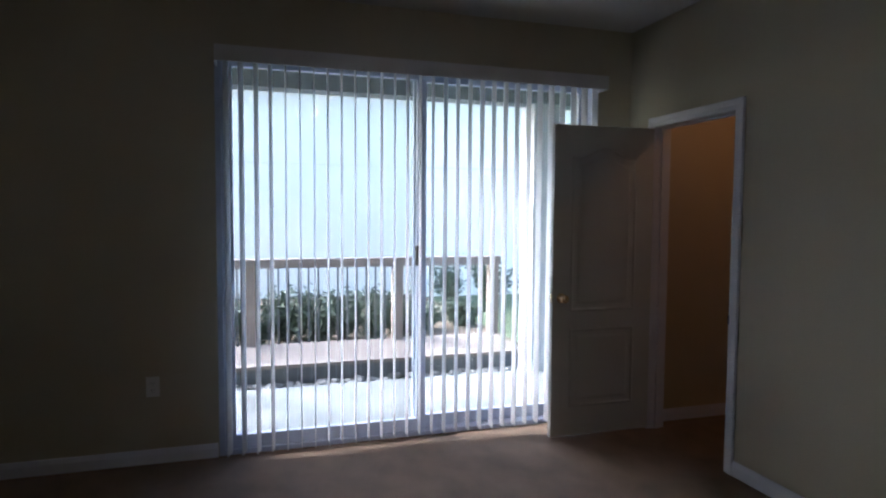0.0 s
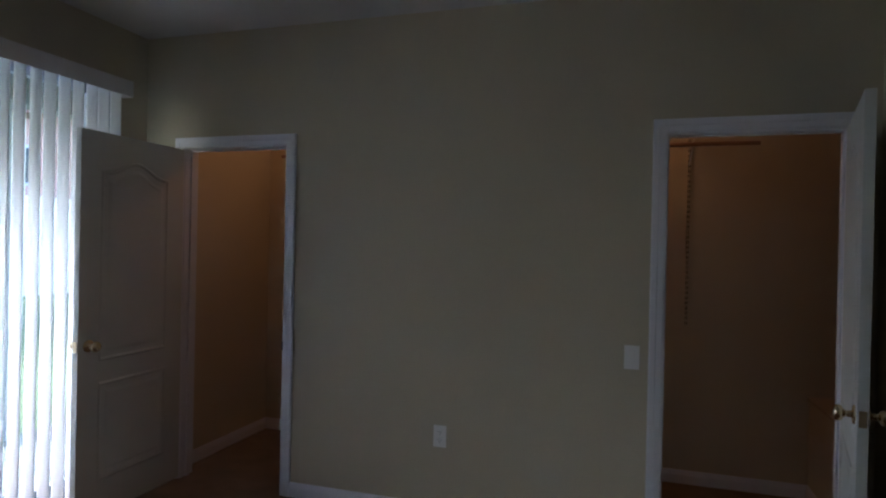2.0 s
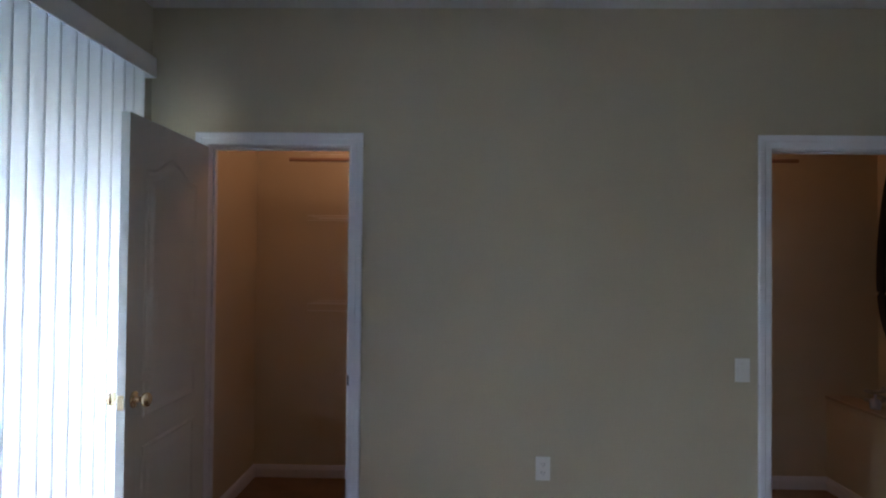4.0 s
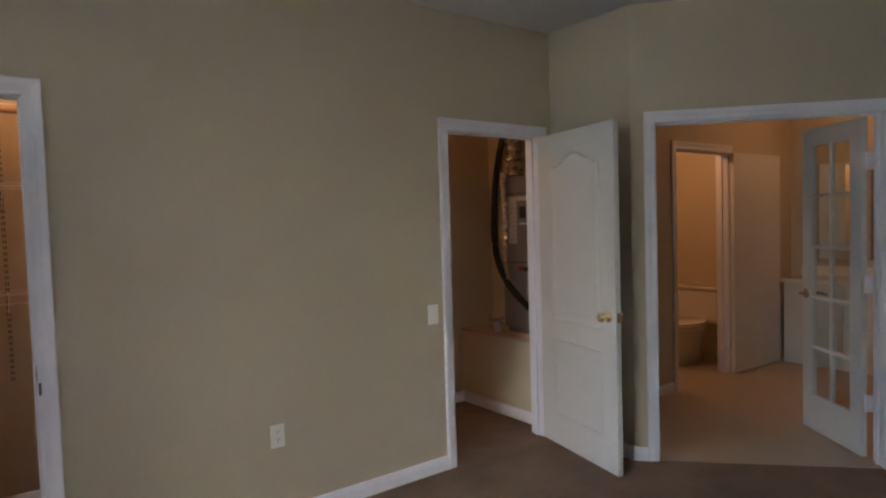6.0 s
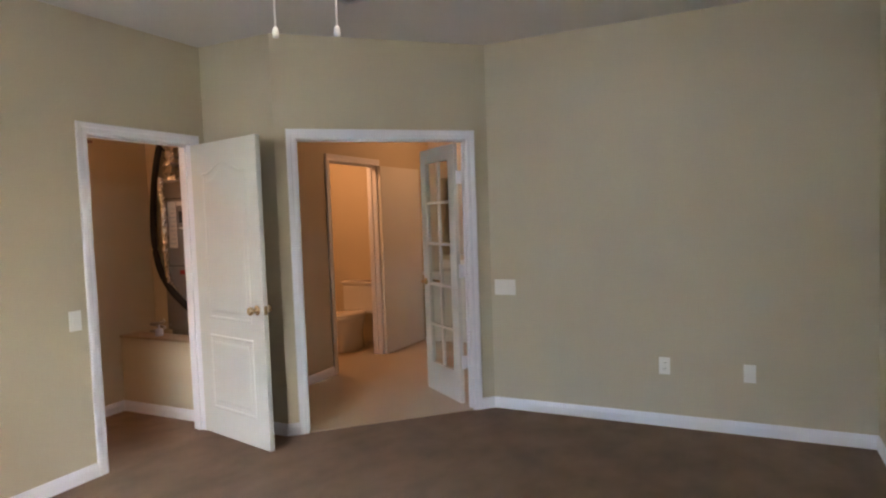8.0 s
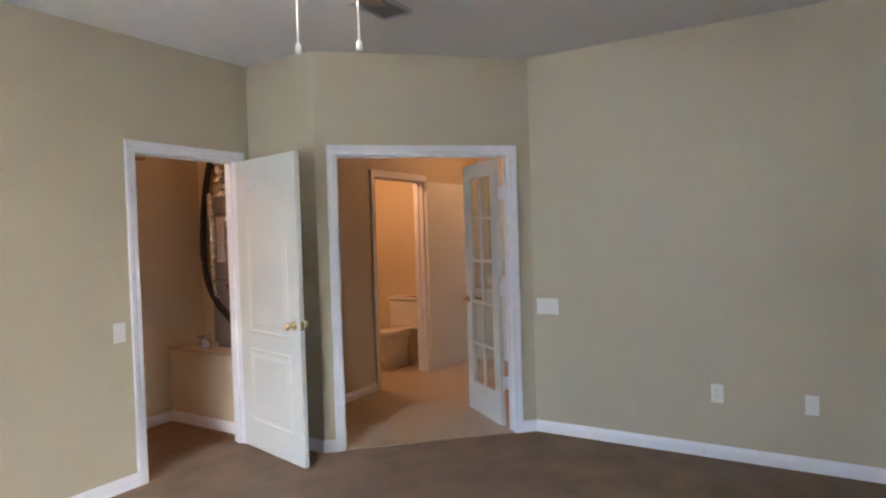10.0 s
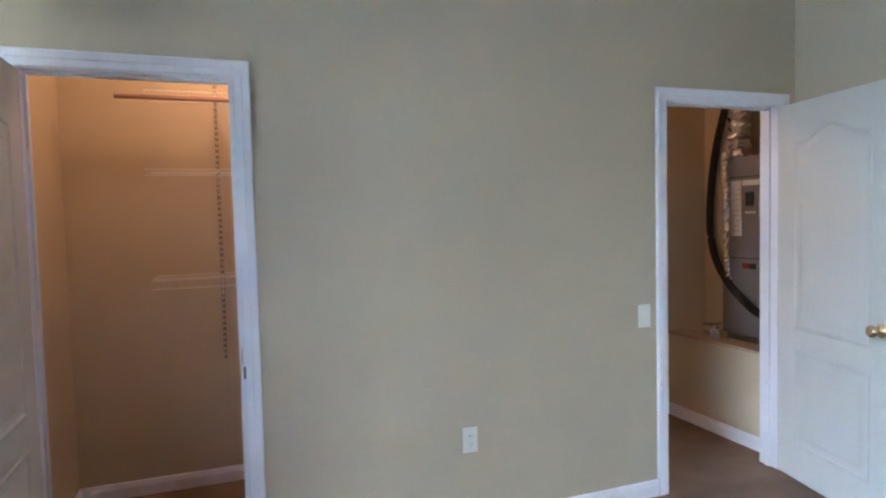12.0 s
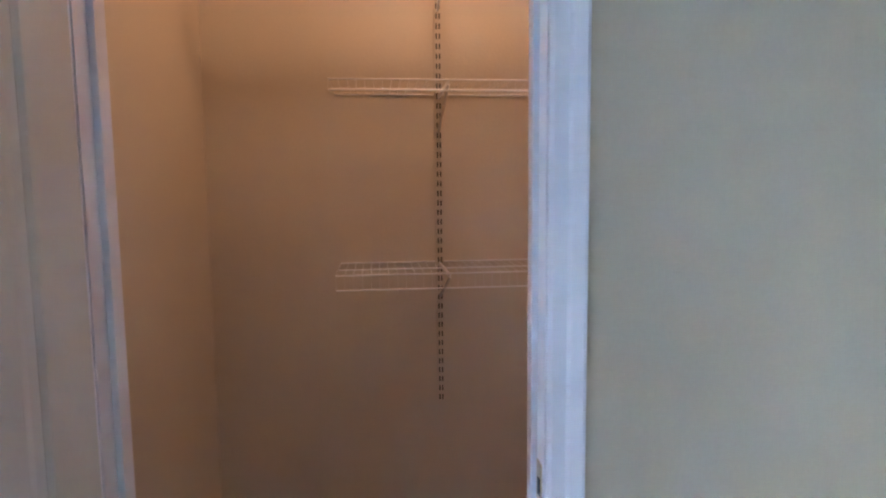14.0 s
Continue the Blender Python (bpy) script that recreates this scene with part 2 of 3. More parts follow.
# ---- large structure ----
floor = part("floor", boxes([(-0.02, 5.05, -4.2, 0.0, -0.12, 0), (0.2, 2.1, 0.0, 1.09, -0.12, 0), (2.1, 3.985, 0.0, 1.03, -0.12, 0)]), CARPET)
tagged(floor, "brown cut-pile carpet with faint vacuum tracks", "floor", kind="structure")
bm = bmesh.new()
vs = [bm.verts.new(p) for p in ((3.995, -0.655, 0.004), (5.05, -1.763, 0.004), (5.14, -1.763, 0.004), (5.14, -3.0, 0.004), (7.7, -3.0, 0.004), (7.7, 1.75, 0.004), (3.995, 1.75, 0.004))]
f = bm.faces.new(vs)
r = bmesh.ops.extrude_face_region(bm, geom=[f])
bmesh.ops.translate(bm, verts=[v for v in r["geom"] if isinstance(v, bmesh.types.BMVert)], vec=(0, 0, -0.13))
hall_floor = part("floor", bm, VINYL)
tagged(hall_floor, "smooth beige vinyl floor of the hall and bathroom", "floor", kind="structure")
ceiling = part("ceiling", boxes([(-0.14, 7.8, -4.32, 1.9, H, H + 0.12)]), CEIL)
tagged(ceiling, "white ceiling with a light knockdown texture", "ceiling", kind="structure")

wall("wall_north", 0, 0, 0, 3.985, 0.11, H, [(0.285, 1.025, 0, 2.06), (3.085, 3.875, 0, 2.06)])
wall("wall_west", 0, -4.32, 90, 4.43, 0.14, H, [(4.32 + Y0, 4.32 + Y1, 0, ZT)])
wall("wall_south", 5.16, -4.2, 180, 5.16, 0.12, H)
wall("wall_east", 5.05, -1.763, -90, 2.437, 0.11, H)
wall("wall_stub", 3.985, 0, -90, 0.645, 0.10, H)
wall("wall_diagonal", 3.985, -0.645, DIAG, 1.544, 0.11, H, [(0.128, 1.386, 0, 2.06)])
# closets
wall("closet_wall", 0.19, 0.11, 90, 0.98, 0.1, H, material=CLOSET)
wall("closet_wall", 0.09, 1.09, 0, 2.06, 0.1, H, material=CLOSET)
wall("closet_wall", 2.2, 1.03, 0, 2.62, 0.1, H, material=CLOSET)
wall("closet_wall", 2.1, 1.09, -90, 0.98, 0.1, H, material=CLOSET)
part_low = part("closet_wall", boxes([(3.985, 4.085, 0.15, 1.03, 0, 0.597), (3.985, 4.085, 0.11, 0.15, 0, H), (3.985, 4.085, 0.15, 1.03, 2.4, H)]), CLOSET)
tagged(part_low, "low plaster wall before the air handler alcove", "wall", kind="structure")
alcove = part("closet_wall", boxes([(4.76, 4.86, 0.15, 0.80, 0.57, H), (4.32, 4.86, 0.80, 1.03, 0.57, H), (4.085, 4.86, 0.15, 1.03, 0.02, 0.57)]), CLOSET)
tagged(alcove, "plaster walls and platform of the air handler alcove", "wall", kind="structure")
# hall and bathroom
wall("hall_wall", 3.995, 0.03, 0, 3.705, 0.1, H, [(1.505, 2.355, 0, 2.06)], material=PAINT)
wall("hall_wall", 7.6, 1.75, -90, 4.75, 0.1, H)
wall("hall_wall", 7.7, -2.9, 180, 2.55, 0.1, H)
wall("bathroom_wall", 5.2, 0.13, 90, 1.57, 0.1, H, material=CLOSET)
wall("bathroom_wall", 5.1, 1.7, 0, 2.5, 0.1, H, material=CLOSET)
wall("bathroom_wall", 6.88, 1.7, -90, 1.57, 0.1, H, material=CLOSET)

skirting(0, 0, 0, 0.0, 0.234)
skirting(0, 0, 0, 1.077, 3.033)
skirting(0, 0, 0, 3.927, 3.985)
skirting(3.985, 0, -90, 0, 0.645)
skirting(3.985, -0.645, DIAG, 0, 0.078)
skirting(3.985, -0.645, DIAG, 1.436, 1.544)
skirting(5.05, -1.763, -90, 0, 2.437)
skirting(5.05, -4.2, 180, 0, 5.05)
skirting(0, -4.2, 90, 0, 1.42)
skirting(0, Y1, 90, 0, -Y1)
skirting(0.19, 0.11, 90, 0, 0.98)
skirting(0.19, 1.09, 0, 0, 1.81)
skirting(2.2, 1.03, 0, 0, 1.785)
skirting(3.985, 1.03, -90, 0, 0.92)
skirting(3.995, 0.03, 0, 0.1, 1.453)


# ---- doors ----
def panel_outline(x0, x1, z0, z1, arch):
    pts = [(x0, z0), (x1, z0)]
    if not arch:
        return pts + [(x1, z1), (x0, z1)]
    n = 14
    for i in range(n + 1):
        u = i / n
        bumpz = 0.5 - 0.5 * math.cos(2 * math.pi * min(1, max(0, (u - 0.08) / 0.84)))
        pts.append((x1 + (x0 - x1) * u, z1 - arch + arch * bumpz))
    return pts


BEAD = [(0, 0), (0.0, 0.0006), (0.007, 0.0052), (0.012, 0.0052), (0.022, 0.0006), (0.022, 0)]


def knob(parent, x, z, y, side):
    """A round brass knob, its rose on the face at y, looking to side (-1 or 1)."""
    m = pose(x, y, z, -90 * side, 0, 0)
    k = part("knob", lathe([(0.033, 0.0), (0.033, 0.004), (0.028, 0.008), (0.012, 0.010), (0.011, 0.028), (0.014, 0.032), (0.026, 0.040),
                            (0.0285, 0.050), (0.026, 0.060), (0.015, 0.066), (0.004, 0.067)], 24), BRASS, parent, "polished brass knob with round rose", m, True)
    return k


def panel_door(width, height, t=0.035):
    """The leaf of a two-panel door, hinge edge at x = 0, middle of its thickness at y = 0."""
    leaf = part("door_leaf", box(0, width, -t / 2, t / 2, 0.012, height, 0.002), DOORW, None, "white moulded two-panel door leaf with arched upper panel")
    for side in (-1, 1):
        for z0, z1, arch in ((0.20, 0.72, 0), (0.83, height - 0.13, 0.07)):
            bm = sweep(panel_outline(0.125, width - 0.125, z0, z1, arch), BEAD, closed=True)
            o2 = panel_outline(0.125 + 0.045, width - 0.125 - 0.045, z0 + 0.045, z1 - 0.045, arch)
            sweep(o2, [(0, 0), (0.0, 0.0005), (0.018, 0.0039), (0.022, 0.004), (0.022, 0)], closed=True, bm=bm)
            inner = [bm.verts.new((x, -0.0039, z)) for x, z in panel_outline(0.125 + 0.066, width - 0.191, z0 + 0.066, z1 - 0.066, arch)]
            bm.faces.new(inner)
            mo = part("door_panel_moulding", bm, DOORW, leaf)
            mo.matrix_basis = pose(0, -t / 2, 0) if side < 0 else pose(width, t / 2, 0, 0, 0, 180)
    return leaf


def door_set(name, x, y, deg, a, b, label, wide_wall=0.11, both=False):
    """The frame of a door between a and b along a wall line: jambs and casings. The room is at -y."""
    d = empty(name, frame_at(x, y, deg), label, "door", kind="structure")
    e, t = 0.015, 2.038
    part("jamb", boxes([(a - e, a, -0.001, wide_wall + 0.001, 0, t + e), (b, b + e, -0.001, wide_wall + 0.001, 0, t + e),
                        (a, b, -0.001, wide_wall + 0.001, t, t + e)]), TRIM, d)
    part("door_stop", boxes([(a, a + 0.011, 0.045, 0.075, 0, t - 0.011), (b - 0.011, b, 0.045, 0.075, 0, t - 0.011), (a, b, 0.045, 0.075, t - 0.011, t)]), TRIM, d)
    c = [(a - 0.003, 0.0), (a - 0.003, t + 0.003), (b + 0.003, t + 0.003), (b + 0.003, 0.0)]
    part("casing", sweep(c, CASING), TRIM, d, "white moulded casing", pose(0, -0.001, 0))
    c2 = [(-p[0], p[1]) for p in c][::-1]
    part("casing", sweep(c2, CASING), TRIM, d, "", pose(0, wide_wall + 0.001, 0, 0, 0, 180))
    return d


def hinge(parent, m):
    h = part("hinge", box(-0.006, 0.038, -0.003, 0.003, -0.05, 0.05), TRIM, parent, "white painted butt hinge", m)
    part("hinge_knuckle", lathe([(0.007, -0.052), (0.007, 0.052)], 10), TRIM, h)
    return h


def latch_plate(parent, x, z, material=BRASS):
    return part("latch_plate", box(x - 0.0005, x + 0.0015, -0.012, 0.012, z - 0.028, z + 0.028), material, parent, "brass latch plate")


door_1 = door_set("door_1", 0, 0, 0, 0.30, 1.01, "white closet doorway with its two-panel door open at a right angle")
leaf = panel_door(0.73, 2.03)
leaf.parent = door_1
leaf.matrix_basis = pose(0.283, -0.0135, 0, 0, 0, -90.2)
knob(leaf, 0.668, 0.92, -0.0175, -1), knob(leaf, 0.668, 0.92, 0.0175, 1), latch_plate(leaf, 0.73, 0.92)
part("strike_lip", box(1.0105, 1.020, -0.0165, -0.0105, 0.848, 0.898, 0.002), SLATE, door_1, "worn dark strike plate lip")
strike = part("strike_plate", box(1.008, 1.0105, 0.012, 0.040, 0.895, 0.965), BRASS, door_1, "brass strike plate")
part("strike_hole", box(1.0072, 1.0082, 0.019, 0.033, 0.905, 0.935), SLOT, strike)

door_2 = door_set("door_2", 0, 0, 0, 3.10, 3.86, "white utility closet doorway with its two-panel door standing open")
leaf = panel_door(0.755, 2.03)
leaf.parent = door_2
leaf.matrix_basis = pose(3.862, -0.02, 0, 0, 0, 257.5)
knob(leaf, 0.69, 0.92, -0.0175, -1), knob(leaf, 0.69, 0.92, 0.0175, 1), latch_plate(leaf, 0.755, 0.92)


def french_leaf(width, height, t=0.035):
    s, top, bot, cols, rows, mw = 0.10, 0.115, 0.25, 2, 5, 0.022
    frame = part("door_leaf", boxes([(0, s, -t / 2, t / 2, 0.012, height), (width - s, width, -t / 2, t / 2, 0.012, height),
                                     (s, width - s, -t / 2, t / 2, 0.012, bot), (s, width - s, -t / 2, t / 2, height - top, height)], 0.0), DOORW, None,
                 "white french door leaf with ten glass panes")
    w, h = (width - 2 * s - mw) / cols, (height - top - bot - (rows - 1) * mw) / rows
    bm = box(width / 2 - mw / 2, width / 2 + mw / 2, -0.013, 0.013, bot, height - top, 0.003)
    part("muntin", bm, DOORW, frame)
    for r in range(rows - 1):
        z = bot + (r + 1) * h + r * mw
        part("muntin", boxes([(s, s + w, -0.0125, 0.0125, z, z + mw), (s + w + mw, width - s, -0.0125, 0.0125, z, z + mw)], 0.003), DOORW, frame)
    for r in range(rows):
        for c in range(cols):
            x, z = s + c * (w + mw), bot + r * (h + mw)
            part("pane", box(x, x + w, -0.002, 0.002, z, z + h), GLASS, frame, "clear glass pane")
    return frame


door_3 = door_set("door_3", 3.985, -0.645, DIAG, 0.143, 1.371, "white double doorway to the hall, one french leaf open")
leaf = french_leaf(0.59, 2.03)
leaf.parent = door_3
leaf.matrix_basis = pose(1.338, 0.150, 0, 0, 0, 99.5)
for side in (-1, 1):
    ro = part("lever_rose", lathe([(0.030, 0), (0.030, 0.006), (0.012, 0.010), (0.010, 0.045)], 20), BRASS, leaf, "brass lever handle", pose(0.55, 0.0175 * side, 0.93, -90 * side, 0, 0), True)
    part("lever", box(-0.10, 0.01, -0.008, 0.008, 0.035, 0.048, 0.004), BRASS, ro)
for z in (0.34, 1.05, 1.77):
    hinge(door_3, pose(1.338, 0.128, z))

door_4 = door_set("door_4", 3.995, 0.03, 0, 1.52, 2.34, "white bathroom doorway with its door folded back on the hall wall", 0.1)
leaf = part("door_leaf", box(0, 0.80, -0.0175, 0.0175, 0.012, 2.035, 0.002), DOORW, None, "plain flush white door leaf")
leaf.parent = door_4
leaf.matrix_basis = pose(2.347, -0.042, 0, 0, 0, -3)


# ---- plates ----
def plate(name, m, w, h, kind, label, category):
    """A wall plate, flat on y = 0, looking to -y."""
    d = empty(name, m, label, category, kind="")
    part("cover_plate", box(-w / 2, w / 2, -0.006, 0, -h / 2, h / 2, 0.002), PLATE, d)
    if kind == "outlet":
        for dz in (-0.02, 0.02):
            f = part("receptacle", box(-0.017, 0.017, -0.008, -0.0055, dz - 0.014, dz + 0.014, 0.0008), PLATE, d)
            part("slot", boxes([(-0.008, -0.006, -0.0085, -0.0075, dz - 0.002, dz + 0.007), (0.006, 0.008, -0.0085, -0.0075, dz - 0.002, dz + 0.007),
                                (-0.002, 0.002, -0.0085, -0.0075, dz - 0.010, dz - 0.006)]), SLOT, f)
    if kind.startswith("switch"):
        n = int(kind[6:])
        for i in range(n):
            x = (i - (n - 1) / 2) * 0.046
            part("rocker", box(x - 0.016, x + 0.016, -0.0095, -0.0055, -0.033, 0.033, 0.0015), PLATE, d)
    for z in (-h * 0.42, h * 0.42):
        part("screw", box(-0.003, 0.003, -0.0068, -0.0058, z - 0.003, z + 0.003), PLATE, d)
    return d


plate("wall_outlet", pose(1.984, 0, 0.452), 0.072, 0.117, "outlet", "white duplex outlet low on the beige wall between the closets", "outlet")
plate("light_switch", pose(2.957, 0, 0.948), 0.072, 0.117, "switch1", "white rocker switch beside the utility closet door", "light switch")
plate("light_switch", pose(5.05, -1.874, 0.928, 0, 0, -90), 0.165, 0.117, "switch3", "white three-gang rocker switch beside the french door", "light switch")
plate("wall_outlet", pose(5.05, -3.0, 0.415, 0, 0, -90), 0.072, 0.117, "outlet", "white duplex outlet low on the plain beige wall", "outlet")
plate("wall_plate", pose(5.05, -3.515, 0.40, 0, 0, -90), 0.072, 0.117, "blank", "white cable plate low on the plain beige wall", "wall plate")
plate("wall_outlet", pose(3.45, -4.2, 0.45, 0, 0, 180), 0.072, 0.117, "outlet", "white duplex outlet on the wall facing the closets", "outlet")
plate("wall_outlet", pose(0, -3.13, 0.45, 0, 0, 90), 0.072, 0.117, "outlet", "white duplex outlet beside the glass sliding door", "outlet")

# ---- sliding glass door and blind ----
window_1 = empty("window_1", pose(-0.07, 0, 0), "white aluminium sliding glass door onto the patio, closed", "sliding door", kind="structure")
part("window_frame", boxes([(-0.07, 0.07, Y0, Y0 + 0.035, 0.0, ZT), (-0.07, 0.07, Y1 - 0.035, Y1, 0.0, ZT), (-0.07, 0.07, Y0 + 0.035, Y1 - 0.035, ZT - 0.04, ZT),
                            (-0.07, 0.07, Y0 + 0.035, Y1 - 0.035, 0.0, 0.03)], 0.002), ALU, window_1)
for nm, a, b, x in (("sliding_panel", Y0 + 0.035, -1.495, 0.028), ("fixed_panel", -1.565, Y1 - 0.035, -0.028)):
    p = part(nm, boxes([(x - 0.02, x + 0.02, a, a + 0.06, 0.03, ZT - 0.04), (x - 0.02, x + 0.02, b - 0.06, b, 0.03, ZT - 0.04),
                        (x - 0.02, x + 0.02, a + 0.06, b - 0.06, 0.03, 0.11), (x - 0.02, x + 0.02, a + 0.06, b - 0.06, ZT - 0.09, ZT - 0.04)], 0.002), ALU, window_1)
    pn = part("pane", box(x - 0.003, x + 0.003, a + 0.06, b - 0.06, 0.11, ZT - 0.09), GLASS2 if nm == "sliding_panel" else GLASS, p, "glass pane")
    pn.visible_shadow = False
    if nm == "sliding_panel":
        part("pull_handle", box(x + 0.02, x + 0.045, b - 0.075, b - 0.045, 1.12, 1.25, 0.006), SLOT, p, "black pull handle")
blind = empty("vertical_blind", pose(0.1, 0, 0), "white vertical blind with vanes turned open, before the glass door", "blind")
part("headrail", box(-0.02, 0.02, -2.73, -0.31, 2.33, 2.365, 0.003), ALU, blind)
part("valance", boxes([(0.058, 0.065, -2.765, -0.283, 2.295, 2.385), (-0.098, 0.058, -2.765, -2.758, 2.295, 2.385), (-0.098, 0.058, -0.290, -0.283, 2.295, 2.385),
                       (-0.098, 0.058, -2.758, -0.290, 2.378, 2.385)], 0.0), VALANCE, blind, "white vinyl valance with returned ends")


def vane_bm():
    bm = bmesh.new()
    n, w = 6, 0.089
    cols = []
    for i in range(n + 1):
        u = (i / n - 0.5) * w
        v = 0.006 * (1 - (2 * i / n - 1) ** 2)
        cols.append([bm.verts.new((u, v + d, z)) for z in (0.0, 2.285) for d in (0, 0.0009)])
    for a, b in zip(cols, cols[1:]):
        bm.faces.new((a[0], b[0], b[2], a[2]))
        bm.faces.new((a[1], a[3], b[3], b[1]))
        bm.faces.new((a[2], b[2], b[3], a[3]))
        bm.faces.new((a[0], a[1], b[1], b[0]))
    bm.faces.new((cols[0][0], cols[0][2], cols[0][3], cols[0][1]))
    bm.faces.new((cols[-1][0], cols[-1][1], cols[-1][3], cols[-1][2]))
    return bm


vane_me = to_mesh("vane", vane_bm(), VANE, True)
rng = random.Random(4)
for i in range(30):
    v = new("vane", vane_me)
    v.parent = blind
    v.matrix_basis = pose(0, -2.71 + i * 0.0815, 0.045, 0, rng.uniform(-0.1, 0.1), (-16 if i < 4 else -3) + rng.uniform(-2.5, 2.5))
    v["label"] = "white translucent vinyl vane"

# ---- closet shelving ----
def wire_shelf(z, x0, x1, lip=0.03, depth=0.30, label="", rod=False, brackets=(0.947, 1.58), over=(0.13, 0), back=1.09):
    s = empty("wire_shelf", pose(0, back, z), label, "wire shelf", group="shelves of the closet")
    for y, dz in ((-0.006, 0), (-depth * 0.5, -0.004), (-depth, 0), (-depth, -lip)):
        part("long_wire", tube([(x0, y, dz), (x1, y, dz)], 0.0026, 6), WIRE, s)
    bm = bmesh.new()
    k = int((x1 - x0) / 0.0254)
    for i in range(k + 1):
        x = x0 + i * 0.0254
        add_tube(bm, [(x, -0.006, 0.003), (x, -depth, 0.003), (x, -depth - 0.001, -lip)], 0.0006, 4)
    tagged(part("wire_grid", bm, WIRE, s), kind="stuff")
    if rod:
        part("hanging_rod", tube([(x0 - over[0], -depth - 0.01, -0.035), (x1 + over[1], -depth - 0.01, -0.035)], 0.0125, 12), ROD, s, "brown hanging rod")
    for x in brackets:
        part("bracket", boxes([(x - 0.003, x + 0.003, -depth, -0.006, -0.014, -0.002)]), WIRE, s)
        part("bracket_arm", tube([(x, -0.01, -0.12), (x, -0.10, -0.085), (x, -depth, -0.012)], 0.004, 6), WIRE, s)
    return s


wire_shelf(2.135, 0.62, 2.0, 0.03, 0.30, "white wire shelf with a hanging rod high in the closet", True)
wire_shelf(1.748, 0.608, 2.0, 0.03, 0.30, "white wire shelf on slotted standards, empty")
wire_shelf(2.135, 2.25, 3.50, 0.03, 0.30, "white wire shelf with a hanging rod in the utility closet", True, (2.6, 3.28), (0, 0.13), 1.03)
wire_shelf(1.192, 0.615, 2.0, 0.044, 0.30, "white wire shelf low on slotted standards, empty")
for x, z0, d in ((0.947, 0.70, 0.005), (1.58, 0.70, 0.005), (2.6, 1.0, -0.055), (3.28, 1.0, -0.055)):
    st = part("shelf_standard", boxes([(x - 0.0125, x - 0.0105, 1.069 + d, 1.0835 + d, z0, 2.30), (x + 0.0105, x + 0.0125, 1.069 + d, 1.0835 + d, z0, 2.30), (x - 0.0105, x + 0.0105, 1.069 + d, 1.071 + d, z0, 2.30)]), CLOSET)
    tagged(st, "white slotted shelf standard screwed to the closet wall", "shelf standard", group="standards of the closet")
    for dx in (-0.005, 0.005):
        sl = part("slot_row", boxes([(x + dx - 0.0024, x + dx + 0.0024, 1.0675 + d, 1.0689 + d, z0 + 0.01 + k * 0.032, z0 + 0.028 + k * 0.032) for k in range(int((2.28 - z0) / 0.032))]), SLOT, st)
        tagged(sl, kind="stuff")

# ---- utility closet ----
ah = empty("air_handler", pose(4.22, 0.2, 0.57), "grey sheet-metal air handler standing on the closet platform", "air handler")
part("cabinet", box(0, 0.53, 0.0, 0.56, 0.06, 1.26, 0.006), STEEL, ah)
part("base_frame", box(0.02, 0.51, 0.02, 0.54, 0.0, 0.06, 0.003), STEEL, ah)
for z in (0.58, 1.12):
    part("panel_seam", box(-0.002, 0.001, 0.01, 0.55, z, z + 0.006), SLOT, ah)
for y, z in ((0.03, 0.10), (0.53, 0.10), (0.03, 0.54), (0.53, 0.54), (0.03, 0.63), (0.53, 0.63), (0.03, 1.08), (0.53, 1.08)):
    part("screw", lathe([(0.006, 0.0), (0.006, 0.002), (0.003, 0.004)], 8), ALUG, ah, "", pose(-0.001, y, z, 0, -90, 0))
lb = part("warning_label", box(-0.004, -0.001, 0.33, 0.385, 0.515, 0.55), mat("red_label", (0.30, 0.03, 0.03), 0.5), ah, "red and black warning label")
part("label_band", box(-0.004, -0.001, 0.275, 0.33, 0.515, 0.55), SLOT, lb)
part("data_label", box(-0.004, -0.001, 0.395, 0.485, 0.73, 1.10), PAPER, ah, "white instruction sheet")
for k in range(9):
    part("print_bar", box(-0.0046, -0.0040, 0.405, 0.475 - 0.02 * (k % 3), 0.76 + k * 0.035, 0.766 + k * 0.035), ALUG, ah)
part("data_label", box(-0.004, -0.001, 0.25, 0.385, 1.065, 1.10), PAPER, ah, "white paper strip")
part("access_panel", box(-0.006, -0.001, 0.26, 0.375, 0.86, 1.055, 0.002), STEEL, ah, "grey switch panel")
part("switch_box", box(-0.022, -0.006, 0.29, 0.345, 0.93, 1.02, 0.003), SLOT, ah, "small black breaker switch")
part("data_label", box(-0.008, -0.006, 0.275, 0.36, 0.88, 0.895), PAPER, ah)
rng = random.Random(2)
bm = bmesh.new()
pts = smooth_path([(4.31, 0.70, 2.72), (4.31, 0.705, 2.4), (4.305, 0.70, 2.1), (4.31, 0.69, 1.832)], 14)
add_tube(bm, pts, [0.066 + 0.011 * math.sin(i * 1.9) for i in range(len(pts))], 18, 0.12, rng)
tagged(part("foil_duct", bm, FOIL), "crinkled silver foil duct above the air handler", "duct")
bm = bmesh.new()
pts = smooth_path([(4.17, 0.69, 1.862), (4.165, 0.685, 1.74), (4.168, 0.675, 1.6), (4.165, 0.672, 1.3), (4.18, 0.67, 1.05), (4.215, 0.64, 0.95)], 14)
add_tube(bm, pts, [0.021 + 0.004 * math.sin(i * 2.1) for i in range(len(pts))], 10, 0.2, rng)
tagged(part("foil_line", bm, FOIL), "thin line wrapped in silver foil tape beside the air handler", "pipe")
